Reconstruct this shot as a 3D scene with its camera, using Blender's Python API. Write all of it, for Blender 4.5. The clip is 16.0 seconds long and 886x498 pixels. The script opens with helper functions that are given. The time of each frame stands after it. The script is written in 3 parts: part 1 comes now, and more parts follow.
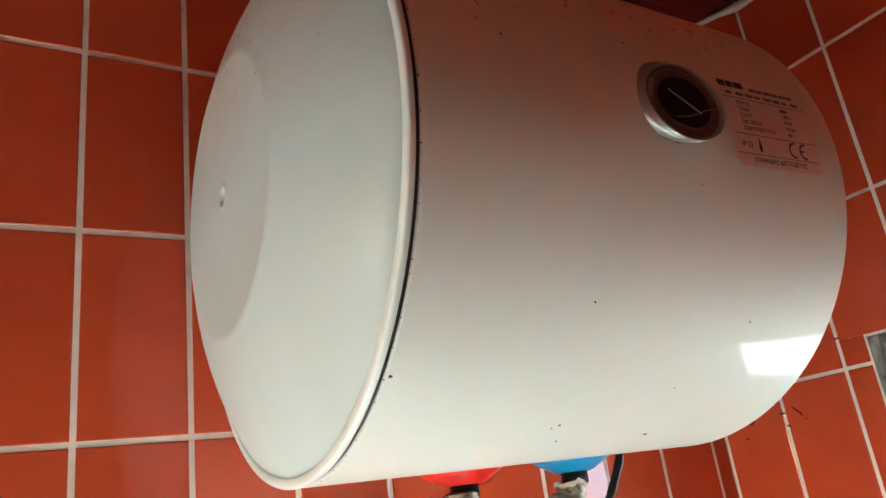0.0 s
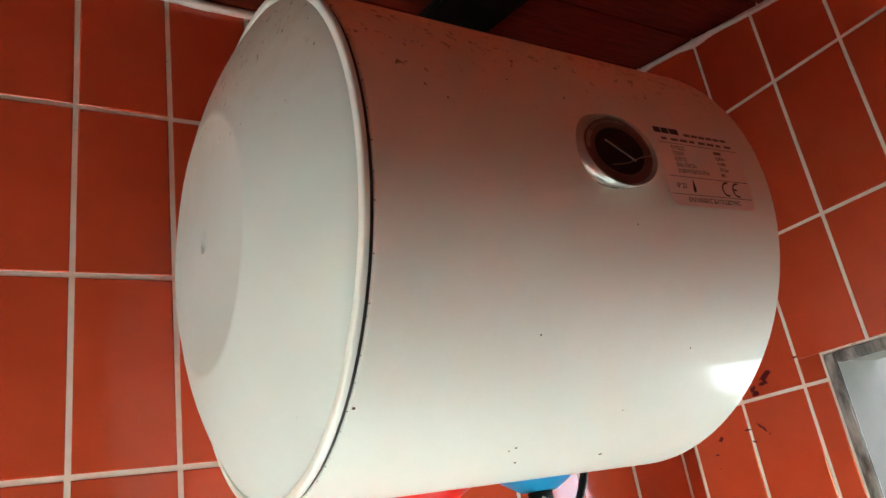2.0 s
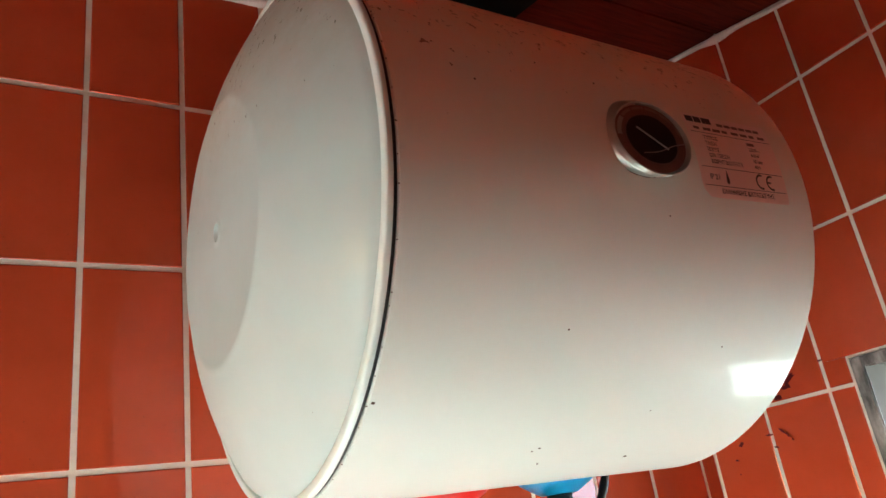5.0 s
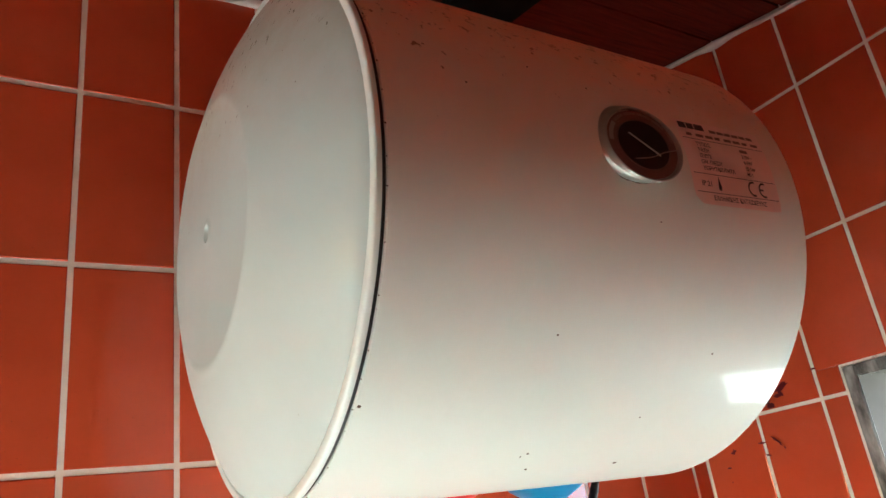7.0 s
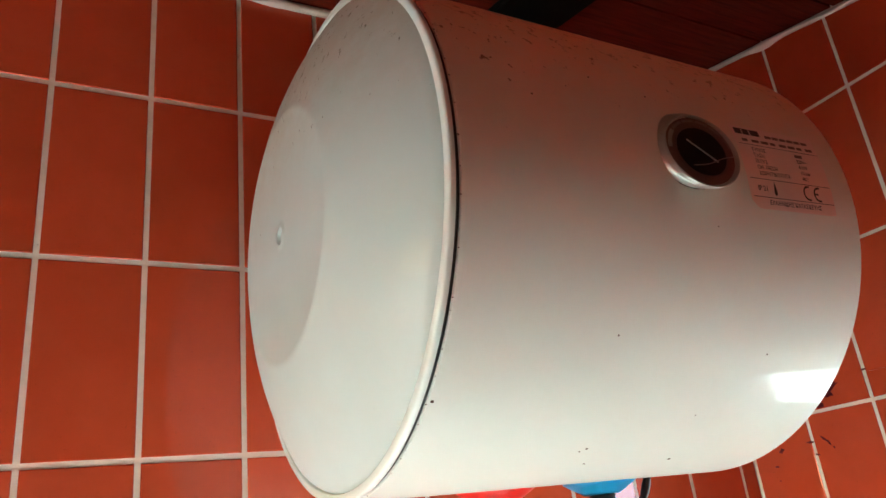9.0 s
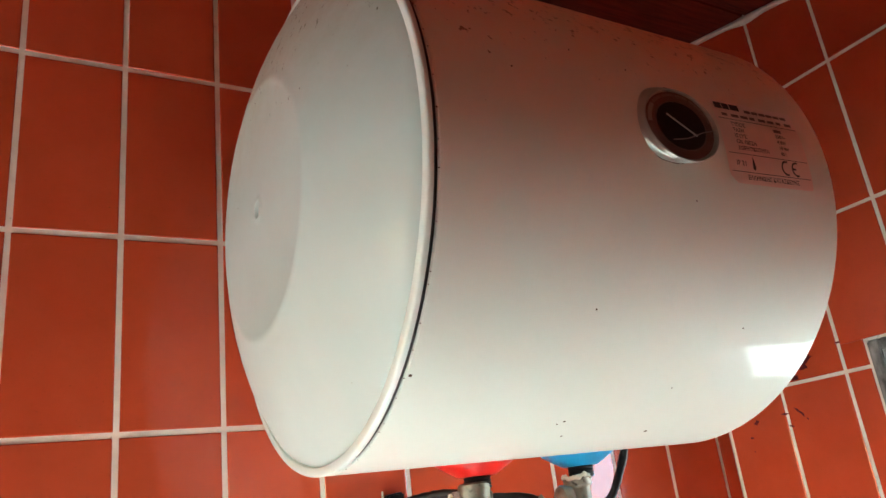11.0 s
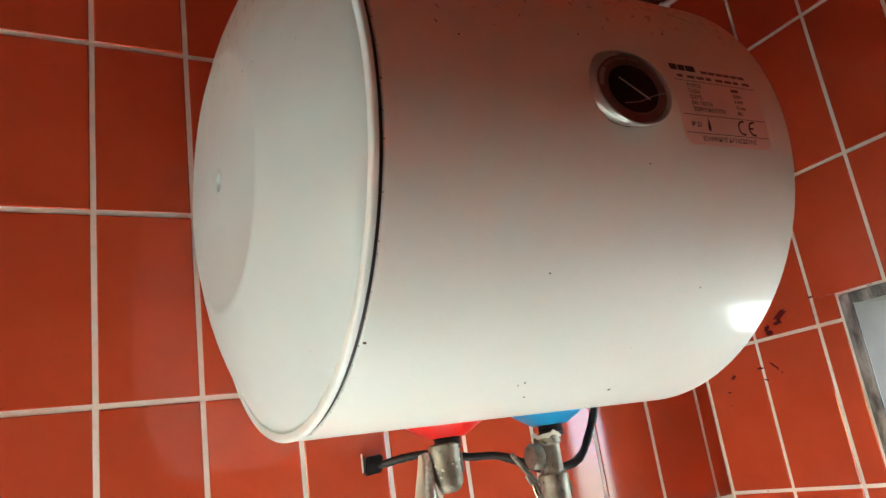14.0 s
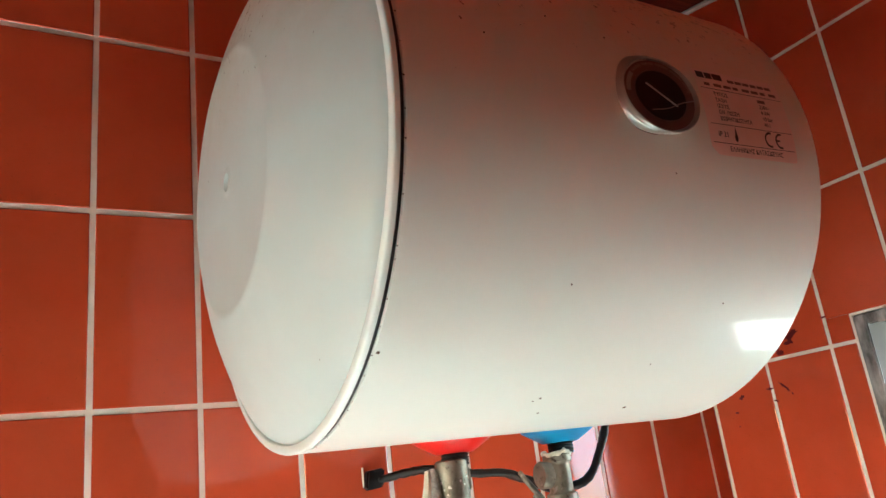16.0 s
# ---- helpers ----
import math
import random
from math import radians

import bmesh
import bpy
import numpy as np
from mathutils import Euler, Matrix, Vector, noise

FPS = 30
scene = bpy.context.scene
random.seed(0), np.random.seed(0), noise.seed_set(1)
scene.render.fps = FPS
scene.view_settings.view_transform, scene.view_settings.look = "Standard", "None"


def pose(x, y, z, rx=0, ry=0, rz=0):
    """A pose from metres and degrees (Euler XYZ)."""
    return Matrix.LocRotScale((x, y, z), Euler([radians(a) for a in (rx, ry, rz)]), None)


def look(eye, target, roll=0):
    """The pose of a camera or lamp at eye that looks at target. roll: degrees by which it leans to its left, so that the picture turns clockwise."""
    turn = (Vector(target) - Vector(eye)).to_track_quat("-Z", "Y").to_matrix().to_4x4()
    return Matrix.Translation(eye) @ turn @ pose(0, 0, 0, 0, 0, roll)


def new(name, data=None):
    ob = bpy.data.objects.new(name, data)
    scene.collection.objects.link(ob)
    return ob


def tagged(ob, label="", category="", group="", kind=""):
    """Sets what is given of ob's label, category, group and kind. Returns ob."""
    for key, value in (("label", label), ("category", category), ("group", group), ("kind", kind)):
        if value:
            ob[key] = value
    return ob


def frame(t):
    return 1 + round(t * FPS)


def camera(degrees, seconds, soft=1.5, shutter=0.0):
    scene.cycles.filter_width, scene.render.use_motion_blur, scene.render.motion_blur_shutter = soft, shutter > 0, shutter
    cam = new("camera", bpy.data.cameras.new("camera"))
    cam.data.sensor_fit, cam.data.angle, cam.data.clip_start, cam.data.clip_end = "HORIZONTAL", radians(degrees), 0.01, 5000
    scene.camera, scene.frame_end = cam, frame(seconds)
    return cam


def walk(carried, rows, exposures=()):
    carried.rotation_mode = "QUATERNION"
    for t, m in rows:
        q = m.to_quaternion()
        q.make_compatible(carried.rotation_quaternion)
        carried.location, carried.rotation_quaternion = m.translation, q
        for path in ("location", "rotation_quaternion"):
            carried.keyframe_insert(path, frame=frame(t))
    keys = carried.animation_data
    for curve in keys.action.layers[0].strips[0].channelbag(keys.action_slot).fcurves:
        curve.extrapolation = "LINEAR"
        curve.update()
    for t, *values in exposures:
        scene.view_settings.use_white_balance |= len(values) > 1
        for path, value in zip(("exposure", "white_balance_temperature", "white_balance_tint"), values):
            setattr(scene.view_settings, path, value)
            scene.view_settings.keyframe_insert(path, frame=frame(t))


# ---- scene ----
cam = camera(61.3, 16.0)
PATH = [
    (0, (-0.068, -0.75, 1.652), (0.956, 0.841, 2.301), -7.8),
    (0.5, (-0.066, -0.753, 1.656), (1.0, 0.801, 2.326), -7.9),
    (1, (-0.071, -0.769, 1.658), (0.989, 0.776, 2.357), -9.1),
    (1.5, (-0.086, -0.794, 1.647), (0.919, 0.781, 2.36), -8.6),
    (2, (-0.073, -0.807, 1.645), (0.96, 0.756, 2.345), -9.4),
    (2.5, (-0.069, -0.815, 1.647), (0.966, 0.742, 2.357), -10.2),
    (3, (-0.058, -0.806, 1.649), (1.004, 0.738, 2.347), -10.7),
    (3.5, (-0.056, -0.798, 1.648), (1.006, 0.743, 2.353), -10.6),
    (4, (-0.066, -0.785, 1.648), (0.969, 0.773, 2.356), -9.7),
    (4.2, (-0.07, -0.777, 1.646), (0.965, 0.786, 2.341), -9.1),
    (6.3, (-0.07, -0.785, 1.647), (0.929, 0.786, 2.378), -8.1),
    (6.5, (-0.064, -0.782, 1.647), (0.95, 0.784, 2.368), -8.1),
    (7, (-0.064, -0.781, 1.646), (0.956, 0.783, 2.365), -7.9),
    (7.5, (-0.073, -0.774, 1.644), (0.925, 0.807, 2.353), -6.9),
    (8, (-0.084, -0.776, 1.643), (0.876, 0.83, 2.35), -7.0),
    (8.5, (-0.09, -0.786, 1.643), (0.859, 0.824, 2.354), -6.9),
    (8.7, (-0.093, -0.79, 1.644), (0.846, 0.823, 2.363), -6.7),
    (10.8, (-0.1, -0.798, 1.646), (0.859, 0.826, 2.311), -6.5),
    (11, (-0.092, -0.792, 1.645), (0.893, 0.824, 2.294), -7.0),
    (11.5, (-0.093, -0.791, 1.644), (0.848, 0.862, 2.261), -6.7),
    (12, (-0.083, -0.784, 1.644), (0.884, 0.882, 2.181), -7.9),
    (12.5, (-0.079, -0.796, 1.64), (0.919, 0.853, 2.172), -8.2),
    (13, (-0.074, -0.807, 1.638), (0.929, 0.839, 2.169), -8.8),
    (13.5, (-0.076, -0.813, 1.638), (0.925, 0.837, 2.166), -8.5),
    (14, (-0.069, -0.815, 1.642), (0.92, 0.832, 2.197), -8.4),
    (14.5, (-0.059, -0.817, 1.644), (0.946, 0.814, 2.217), -8.9),
    (15, (-0.057, -0.807, 1.645), (0.95, 0.815, 2.242), -8.5),
    (15.5, (-0.069, -0.796, 1.646), (0.887, 0.847, 2.268), -7.6),
    (16, (-0.071, -0.788, 1.647), (0.929, 0.843, 2.231), -7.1),
]
walk(cam, [(t, look(eye, target, roll)) for t, eye, target, roll in PATH], exposures=((0.0, 3.36), (3.0, 3.48), (8.0, 3.47), (11.0, 3.47), (12.5, 3.36), (16.0, 3.45)))

# ---------------------------------------------------------------- world and light
world = bpy.data.worlds.new("sky_world")
scene.world = world
world.use_nodes = True
wn = world.node_tree
sky = wn.nodes.new("ShaderNodeTexSky")
sky.sky_type = "NISHITA"
sky.sun_disc = False
sky.sun_elevation, sky.sun_rotation = radians(20), radians(270)
wn.nodes["Background"].inputs[1].default_value = 0.05
wn.links.new(sky.outputs[0], wn.nodes["Background"].inputs[0])

SUN = bpy.data.lights.new("sun", "SUN")
SUN.energy, SUN.angle, SUN.color = 4.9, radians(0.5), (0.92, 1.0, 0.945)
sun = new("sun", SUN)
sun.matrix_world = look((-7.0, -0.42, 3.65), (0.0, -0.36, 1.10))


def fill_light(name, place, target, w, h, watts, colour):
    data = bpy.data.lights.new(name, "AREA")
    data.shape, data.size, data.size_y, data.energy, data.color = "RECTANGLE", w, h, watts, colour
    ob = new(name, data)
    ob.matrix_world = look(place, target)
    return ob


# added fill lamp in an assumed, unseen doorway, through which the sun falls in
fill_light("left_fill", (-1.47, -0.24, 1.40), (-0.5, -0.24, 1.40), 0.30, 0.72, 0.40, (0.66, 1.0, 0.92))


# ---------------------------------------------------------------- materials
def material(name, colour, rough=0.5, metal=0.0, spec=0.5, coat=0.0):
    m = bpy.data.materials.new(name)
    m.use_nodes = True
    b = m.node_tree.nodes["Principled BSDF"]
    b.inputs["Base Color"].default_value = (*colour, 1)
    b.inputs["Roughness"].default_value = rough
    b.inputs["Metallic"].default_value = metal
    b.inputs["Specular IOR Level"].default_value = spec
    b.inputs["Coat Weight"].default_value = coat
    b.inputs["Coat Roughness"].default_value = 0.05
    return m


def node(m, kind, **values):
    n = m.node_tree.nodes.new(kind)
    for key, value in values.items():
        n.inputs[key].default_value = value
    return n


def link(m, a, b):
    m.node_tree.links.new(a, b)


def bsdf(m):
    return m.node_tree.nodes["Principled BSDF"]


def noise_of(m, scale, detail=4.0, rough=0.55, stretch=(1, 1, 1), space="Object"):
    tc = node(m, "ShaderNodeTexCoord")
    mp = node(m, "ShaderNodeMapping")
    mp.inputs["Scale"].default_value = stretch
    n = node(m, "ShaderNodeTexNoise", Scale=scale, Detail=detail, Roughness=rough)
    link(m, tc.outputs[space], mp.inputs[0])
    link(m, mp.outputs[0], n.inputs["Vector"])
    return n.outputs["Fac"]


def ramp(m, fac, stops):
    r = node(m, "ShaderNodeValToRGB")
    els = r.color_ramp.elements
    while len(els) < len(stops):
        els.new(0.5)
    for e, (p, c) in zip(els, stops):
        e.position, e.color = p, (*c, 1)
    link(m, fac, r.inputs[0])
    return r.outputs[0]


def mixed(m, fac, a, b, blend="MIX"):
    x = node(m, "ShaderNodeMix")
    x.data_type, x.blend_type = "RGBA", blend
    for val, socket in ((fac, x.inputs[0]), (a, x.inputs[6]), (b, x.inputs[7])):
        if isinstance(val, bpy.types.NodeSocket):
            link(m, val, socket)
        elif isinstance(val, (int, float)):
            socket.default_value = val
        else:
            socket.default_value = (*val, 1)
    return x.outputs[2]


def maths(m, op, a, b=0.0):
    x = node(m, "ShaderNodeMath")
    x.operation = op
    for val, socket in ((a, x.inputs[0]), (b, x.inputs[1])):
        if isinstance(val, bpy.types.NodeSocket):
            link(m, val, socket)
        else:
            socket.default_value = val
    return x.outputs[0]


def bumped(m, height, strength, distance):
    n = node(m, "ShaderNodeBump", Strength=strength, Distance=distance)
    link(m, height, n.inputs["Height"])
    link(m, n.outputs[0], bsdf(m).inputs["Normal"])


def rough_by(m, fac, lo, hi):
    n = node(m, "ShaderNodeMapRange")
    n.inputs["To Min"].default_value, n.inputs["To Max"].default_value = lo, hi
    link(m, fac, n.inputs[0])
    link(m, n.outputs[0], bsdf(m).inputs["Roughness"])


def simple(name, a, b, scale, rough, metal=0.0, bump=0.0, stretch=(1, 1, 1), spec=0.5, coat=0.0):
    m = material(name, a, rough, metal, spec, coat)
    f = noise_of(m, scale, 6.0, 0.6, stretch)
    link(m, ramp(m, f, [(0.3, a), (0.7, b)]), bsdf(m).inputs["Base Color"])
    rough_by(m, f, max(0.02, rough - 0.08), min(1, rough + 0.08))
    if bump:
        bumped(m, f, bump, 0.002)
    return m


def tile_material():
    m = material("red_glazed_tile", (0.45, 0.09, 0.035), 0.12, spec=0.5)
    info = node(m, "ShaderNodeObjectInfo")
    f = noise_of(m, 14.0, 5.0, 0.6, space="Object")
    big = noise_of(m, 3.0, 2.0)
    c = ramp(m, f, [(0.25, (0.53, 0.068, 0.026)), (0.75, (0.61, 0.087, 0.034))])
    tint = ramp(m, info.outputs["Random"], [(0.0, (0.90, 0.88, 0.86)), (1.0, (1.06, 1.08, 1.1))])
    c = mixed(m, 1.0, c, tint, "MULTIPLY")
    speck = maths(m, "GREATER_THAN", noise_of(m, 420.0, 2.0), 0.735)
    c = mixed(m, maths(m, "MULTIPLY", speck, 0.45), c, (0.12, 0.03, 0.015))
    link(m, c, bsdf(m).inputs["Base Color"])
    rough_by(m, big, 0.04, 0.11)
    bumped(m, noise_of(m, 22.0, 2.0), 0.05, 0.0012)
    return m


def grout_material():
    m = material("pale_grout", (0.7, 0.6, 0.52), 0.85)
    f = noise_of(m, 30.0, 6.0, 0.65)
    c = ramp(m, f, [(0.25, (0.76, 0.65, 0.55)), (0.55, (0.88, 0.79, 0.70)), (0.85, (0.92, 0.85, 0.77))])
    dirt = maths(m, "GREATER_THAN", noise_of(m, 75.0, 3.0), 0.71)
    c = mixed(m, maths(m, "MULTIPLY", dirt, 0.5), c, (0.25, 0.12, 0.07))
    link(m, c, bsdf(m).inputs["Base Color"])
    bumped(m, noise_of(m, 260.0, 3.0), 0.35, 0.001)
    return m


def enamel_material(name, streaks, rough, low, high, grime_bounce_tint, speck, amount, dust_bounce):
    """White stoved enamel with fly specks and rust freckles, thicker on the upward side where dirt settles. Red bounce
    light is painted into the upper tint too.
    """
    m = material(name, (0.8, 0.79, 0.76), 0.3, coat=0.6)
    f = noise_of(m, 9.0, 4.0)
    c = ramp(m, f, [(0.3, low), (0.7, high)])
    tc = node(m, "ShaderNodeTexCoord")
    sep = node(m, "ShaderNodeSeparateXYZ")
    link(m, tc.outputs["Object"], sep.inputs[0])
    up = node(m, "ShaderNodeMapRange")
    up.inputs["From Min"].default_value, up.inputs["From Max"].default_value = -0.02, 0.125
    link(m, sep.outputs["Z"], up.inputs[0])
    # brown film, with red light from the walls painted into its colour
    grime_bounce = maths(m, "MULTIPLY", up.outputs[0], maths(m, "ADD", 0.2, maths(m, "MULTIPLY", noise_of(m, 34.0, 6.0, 0.75), 0.6)))
    c = mixed(m, maths(m, "MINIMUM", maths(m, "MULTIPLY", grime_bounce, 1.5), 0.78), c, grime_bounce_tint)
    spots = noise_of(m, 105.0, 4.0, 0.68, streaks)
    thr = maths(m, "SUBTRACT", 0.75, maths(m, "MULTIPLY", up.outputs[0], amount))
    mask = node(m, "ShaderNodeMapRange")
    link(m, maths(m, "SUBTRACT", spots, thr), mask.inputs[0])
    mask.inputs["From Min"].default_value, mask.inputs["From Max"].default_value = 0.0, 0.035
    c = mixed(m, maths(m, "MULTIPLY", mask.outputs[0], 0.85), c, speck)
    link(m, c, bsdf(m).inputs["Base Color"])
    rough_by(m, maths(m, "MAXIMUM", grime_bounce, mask.outputs[0]), rough, 0.75)
    link(m, maths(m, "MINIMUM", maths(m, "MULTIPLY", grime_bounce, dust_bounce), 1.0), bsdf(m).inputs["Sheen Weight"])      # settled dust, its sheen raised and reddened to paint in bounce light
    bsdf(m).inputs["Sheen Roughness"].default_value = 0.6
    bsdf(m).inputs["Sheen Tint"].default_value = (1.0, 0.58, 0.38, 1)
    bumped(m, noise_of(m, 60.0, 2.0), 0.03, 0.0008)
    return m


def wood_material():
    m = material("dark_stained_wood", (0.12, 0.05, 0.025), 0.7, spec=0.12)
    g = noise_of(m, 6.0, 8.0, 0.65, (2, 26, 26))
    c = ramp(m, g, [(0.25, (0.05, 0.007, 0.003)), (0.55, (0.14, 0.019, 0.008)), (0.8, (0.22, 0.034, 0.014))])
    geo = node(m, "ShaderNodeNewGeometry")
    tint = ramp(m, geo.outputs["Random Per Island"], [(0.0, (0.7, 0.7, 0.7)), (1.0, (1.15, 1.1, 1.05))])
    link(m, mixed(m, 1.0, c, tint, "MULTIPLY"), bsdf(m).inputs["Base Color"])
    bumped(m, g, 0.3, 0.002)
    return m


def glass_material():
    m = material("clear_glass", (1, 1, 1), 0.03)
    bsdf(m).inputs["Transmission Weight"].default_value = 1.0
    bsdf(m).inputs["IOR"].default_value = 1.14
    return m


TILE = tile_material()
GROUT = grout_material()
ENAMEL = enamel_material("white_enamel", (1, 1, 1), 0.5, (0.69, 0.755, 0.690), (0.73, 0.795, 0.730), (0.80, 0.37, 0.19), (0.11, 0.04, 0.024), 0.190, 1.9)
# same paint as the body, dimmed and cooled for how the caps are lit
ENAMEL_DIMMED = enamel_material("white_enamel_dimmed", (1, 1.3, 0.85), 0.5, (0.475, 0.585, 0.58), (0.525, 0.63, 0.625), (0.36, 0.32, 0.25), (0.10, 0.085, 0.06), 0.140, 0.15)
RIM_WHITE = simple("clean_white_enamel", (0.70, 0.80, 0.77), (0.75, 0.84, 0.81), 18, 0.35, coat=0.4)
bsdf(ENAMEL).inputs["Coat Weight"].default_value = 0.40
bsdf(ENAMEL).inputs["Coat Roughness"].default_value = 0.055
bsdf(ENAMEL_DIMMED).inputs["Coat Roughness"].default_value = 0.16
bsdf(ENAMEL_DIMMED).inputs["Coat Weight"].default_value = 0.22
WOOD = wood_material()
BLACK_WOOD = simple("blackened_wood", (0.006, 0.005, 0.004), (0.014, 0.010, 0.008), 20, 0.9, bump=0.3, spec=0.05)
SALMON_BOUNCE = simple("salmon_bounce_plaster", (0.64, 0.34, 0.25), (0.70, 0.39, 0.29), 12, 0.8, bump=0.15)
BOUNCE_WHITE = simple("cool_bounce_white", (0.72, 0.75, 0.75), (0.78, 0.81, 0.81), 12, 0.8, bump=0.15)
FLOOR = simple("pale_floor_tile", (0.70, 0.69, 0.64), (0.78, 0.77, 0.72), 9, 0.3)
BEAD = simple("white_sealant_bead", (0.70, 0.62, 0.57), (0.82, 0.77, 0.72), 45, 0.55, bump=0.4)
RUBBER = simple("black_rubber", (0.006, 0.006, 0.006), (0.02, 0.02, 0.02), 60, 0.5)
CABLE = simple("black_cable_tape", (0.004, 0.004, 0.004), (0.010, 0.010, 0.011), 90, 0.32, bump=0.8, spec=0.3)
RED = simple("red_plastic", (0.62, 0.012, 0.010), (0.7, 0.02, 0.015), 20, 0.3)
BLUE = simple("blue_plastic", (0.0, 0.24, 0.50), (0.005, 0.29, 0.56), 20, 0.3)
def nickel_material():
    m = material("tarnished_nickel", (0.3, 0.28, 0.23), 0.35, 0.8)
    fine, wide = noise_of(m, 160.0, 5.0, 0.7), noise_of(m, 38.0, 4.0, 0.6)
    c = ramp(m, wide, [(0.35, (0.14, 0.13, 0.095)), (0.65, (0.36, 0.345, 0.285))])
    c = mixed(m, ramp(m, fine, [(0.30, (0.9, 0.9, 0.9)), (0.42, (0, 0, 0))]), c, (0.05, 0.042, 0.03))
    crust = ramp(m, noise_of(m, 120.0, 3.0), [(0.64, (0, 0, 0)), (0.70, (1, 1, 1))])
    c = mixed(m, maths(m, "MULTIPLY", crust, 0.6), c, (0.62, 0.6, 0.54))
    link(m, c, bsdf(m).inputs["Base Color"])
    rough_by(m, maths(m, "MAXIMUM", fine, crust), 0.24, 0.75)
    bumped(m, fine, 0.5, 0.0012)
    return m


NICKEL = nickel_material()
LIME = simple("limescale", (0.55, 0.53, 0.48), (0.74, 0.72, 0.68), 120, 0.9, bump=0.6)
CHROME = simple("bright_chrome", (0.6, 0.6, 0.6), (0.72, 0.72, 0.72), 30, 0.14, 1.0)
BRAID = simple("braided_steel", (0.28, 0.27, 0.25), (0.5, 0.49, 0.46), 300, 0.35, 0.9, bump=0.5)
SATIN = simple("satin_aluminium", (0.36, 0.39, 0.355), (0.48, 0.51, 0.47), 60, 0.30, 0.6, bump=0.1)
TAPE = simple("cream_thread_tape", (0.66, 0.6, 0.47), (0.8, 0.76, 0.65), 60, 0.8, bump=0.3)
DIAL = simple("brown_dial", (0.19, 0.095, 0.08), (0.23, 0.12, 0.10), 40, 0.35)
DIAL_DARK = material("black_dial", (0.008, 0.007, 0.007), 0.3)
DIAL_SCALE = material("tan_scale", (0.30, 0.215, 0.17), 0.5)
NEEDLE = material("pale_needle", (0.62, 0.6, 0.58), 0.4)
DIAL_RING = material("dull_ring", (0.19, 0.115, 0.095), 0.4)
NEEDLE_DULL = material("dull_pale_paint", (0.40, 0.33, 0.29), 0.5)
GLASS = glass_material()
PAPER = simple("aged_silver_sticker", (0.74, 0.56, 0.50), (0.82, 0.65, 0.59), 25, 0.35)
INK = material("black_ink", (0.02, 0.017, 0.017), 0.5)
INK_FAINT = material("faded_ink", (0.16, 0.11, 0.10), 0.5)
STAIN = simple("dark_red_paint", (0.09, 0.004, 0.006), (0.16, 0.008, 0.010), 80, 0.6, spec=0.2)
RUST = simple("rust_chip", (0.05, 0.028, 0.015), (0.12, 0.06, 0.03), 200, 0.8)
FRAME = simple("weathered_grey_frame", (0.045, 0.045, 0.042), (0.48, 0.46, 0.43), 60, 0.55, 0.1, bump=0.5, stretch=(1, 1, 0.35))
CEMENT = simple("grey_cement_render", (0.104, 0.094, 0.084), (0.122, 0.110, 0.098), 14, 0.9, bump=0.2, spec=0.03)


def backdrop_material():
    m = material("bright_distance", (0, 0, 0), 1.0)
    tc = node(m, "ShaderNodeTexCoord")
    sep = node(m, "ShaderNodeSeparateXYZ")
    link(m, tc.outputs["Object"], sep.inputs[0])
    h = node(m, "ShaderNodeMapRange")
    h.inputs["From Min"].default_value, h.inputs["From Max"].default_value = 0.6, 2.0
    link(m, sep.outputs["Z"], h.inputs[0])
    c = ramp(m, maths(m, "ADD", h.outputs[0], maths(m, "MULTIPLY", maths(m, "SUBTRACT", noise_of(m, 2.5, 4.0), 0.5), 0.5)), [(0.20, (0.84, 1.0, 0.97)), (0.45, (0.62, 0.82, 0.72)), (0.62, (0.50, 0.68, 0.62)), (0.80, (0.70, 0.78, 0.98))])
    link(m, c, bsdf(m).inputs["Emission Color"])
    bsdf(m).inputs["Emission Strength"].default_value = 1.5
    return m


BACKDROP = backdrop_material()


# ---------------------------------------------------------------- mesh helpers
def finish(bm, name, mat, smooth=True):
    bmesh.ops.recalc_face_normals(bm, faces=bm.faces)
    me = bpy.data.meshes.new(name)
    bm.to_mesh(me)
    bm.free()
    for one in (mat if isinstance(mat, (list, tuple)) else [mat]):
        me.materials.append(one)
    if smooth:
        for p in me.polygons:
            p.use_smooth = True
        me.set_sharp_from_angle(angle=radians(38))
    return me


def part(name, bm, mat, parent=None, label="", smooth=True):
    ob = new(name, finish(bm, name, mat, smooth))
    ob.parent = parent
    if label:
        tagged(ob, label)
    return ob


def empty(name, m, label, category, group="", kind=""):
    ob = new(name)
    ob.empty_display_size = 0.05
    ob.matrix_world = m
    return tagged(ob, label, category, group, kind)


def lathe(profile, steps=64, bm=None, m=None, closed=False):
    """Turn (radius, height) pairs about z."""
    bm = bm or bmesh.new()
    m = m or Matrix()
    rings = []
    for r, h in profile:
        if r < 1e-6:
            rings.append([bm.verts.new(m @ Vector((0, 0, h)))])
        else:
            rings.append([bm.verts.new(m @ Vector((r * math.cos(2 * math.pi * i / steps), r * math.sin(2 * math.pi * i / steps), h))) for i in range(steps)])
    pairs = list(zip(rings, rings[1:])) + ([(rings[-1], rings[0])] if closed else [])
    for a, b in pairs:
        for i in range(steps):
            j = (i + 1) % steps
            if len(a) == 1 and len(b) == 1:
                continue
            if len(a) == 1:
                bm.faces.new((a[0], b[i], b[j]))
            elif len(b) == 1:
                bm.faces.new((a[i], a[j], b[0]))
            else:
                bm.faces.new((a[i], a[j], b[j], b[i]))
    return bm


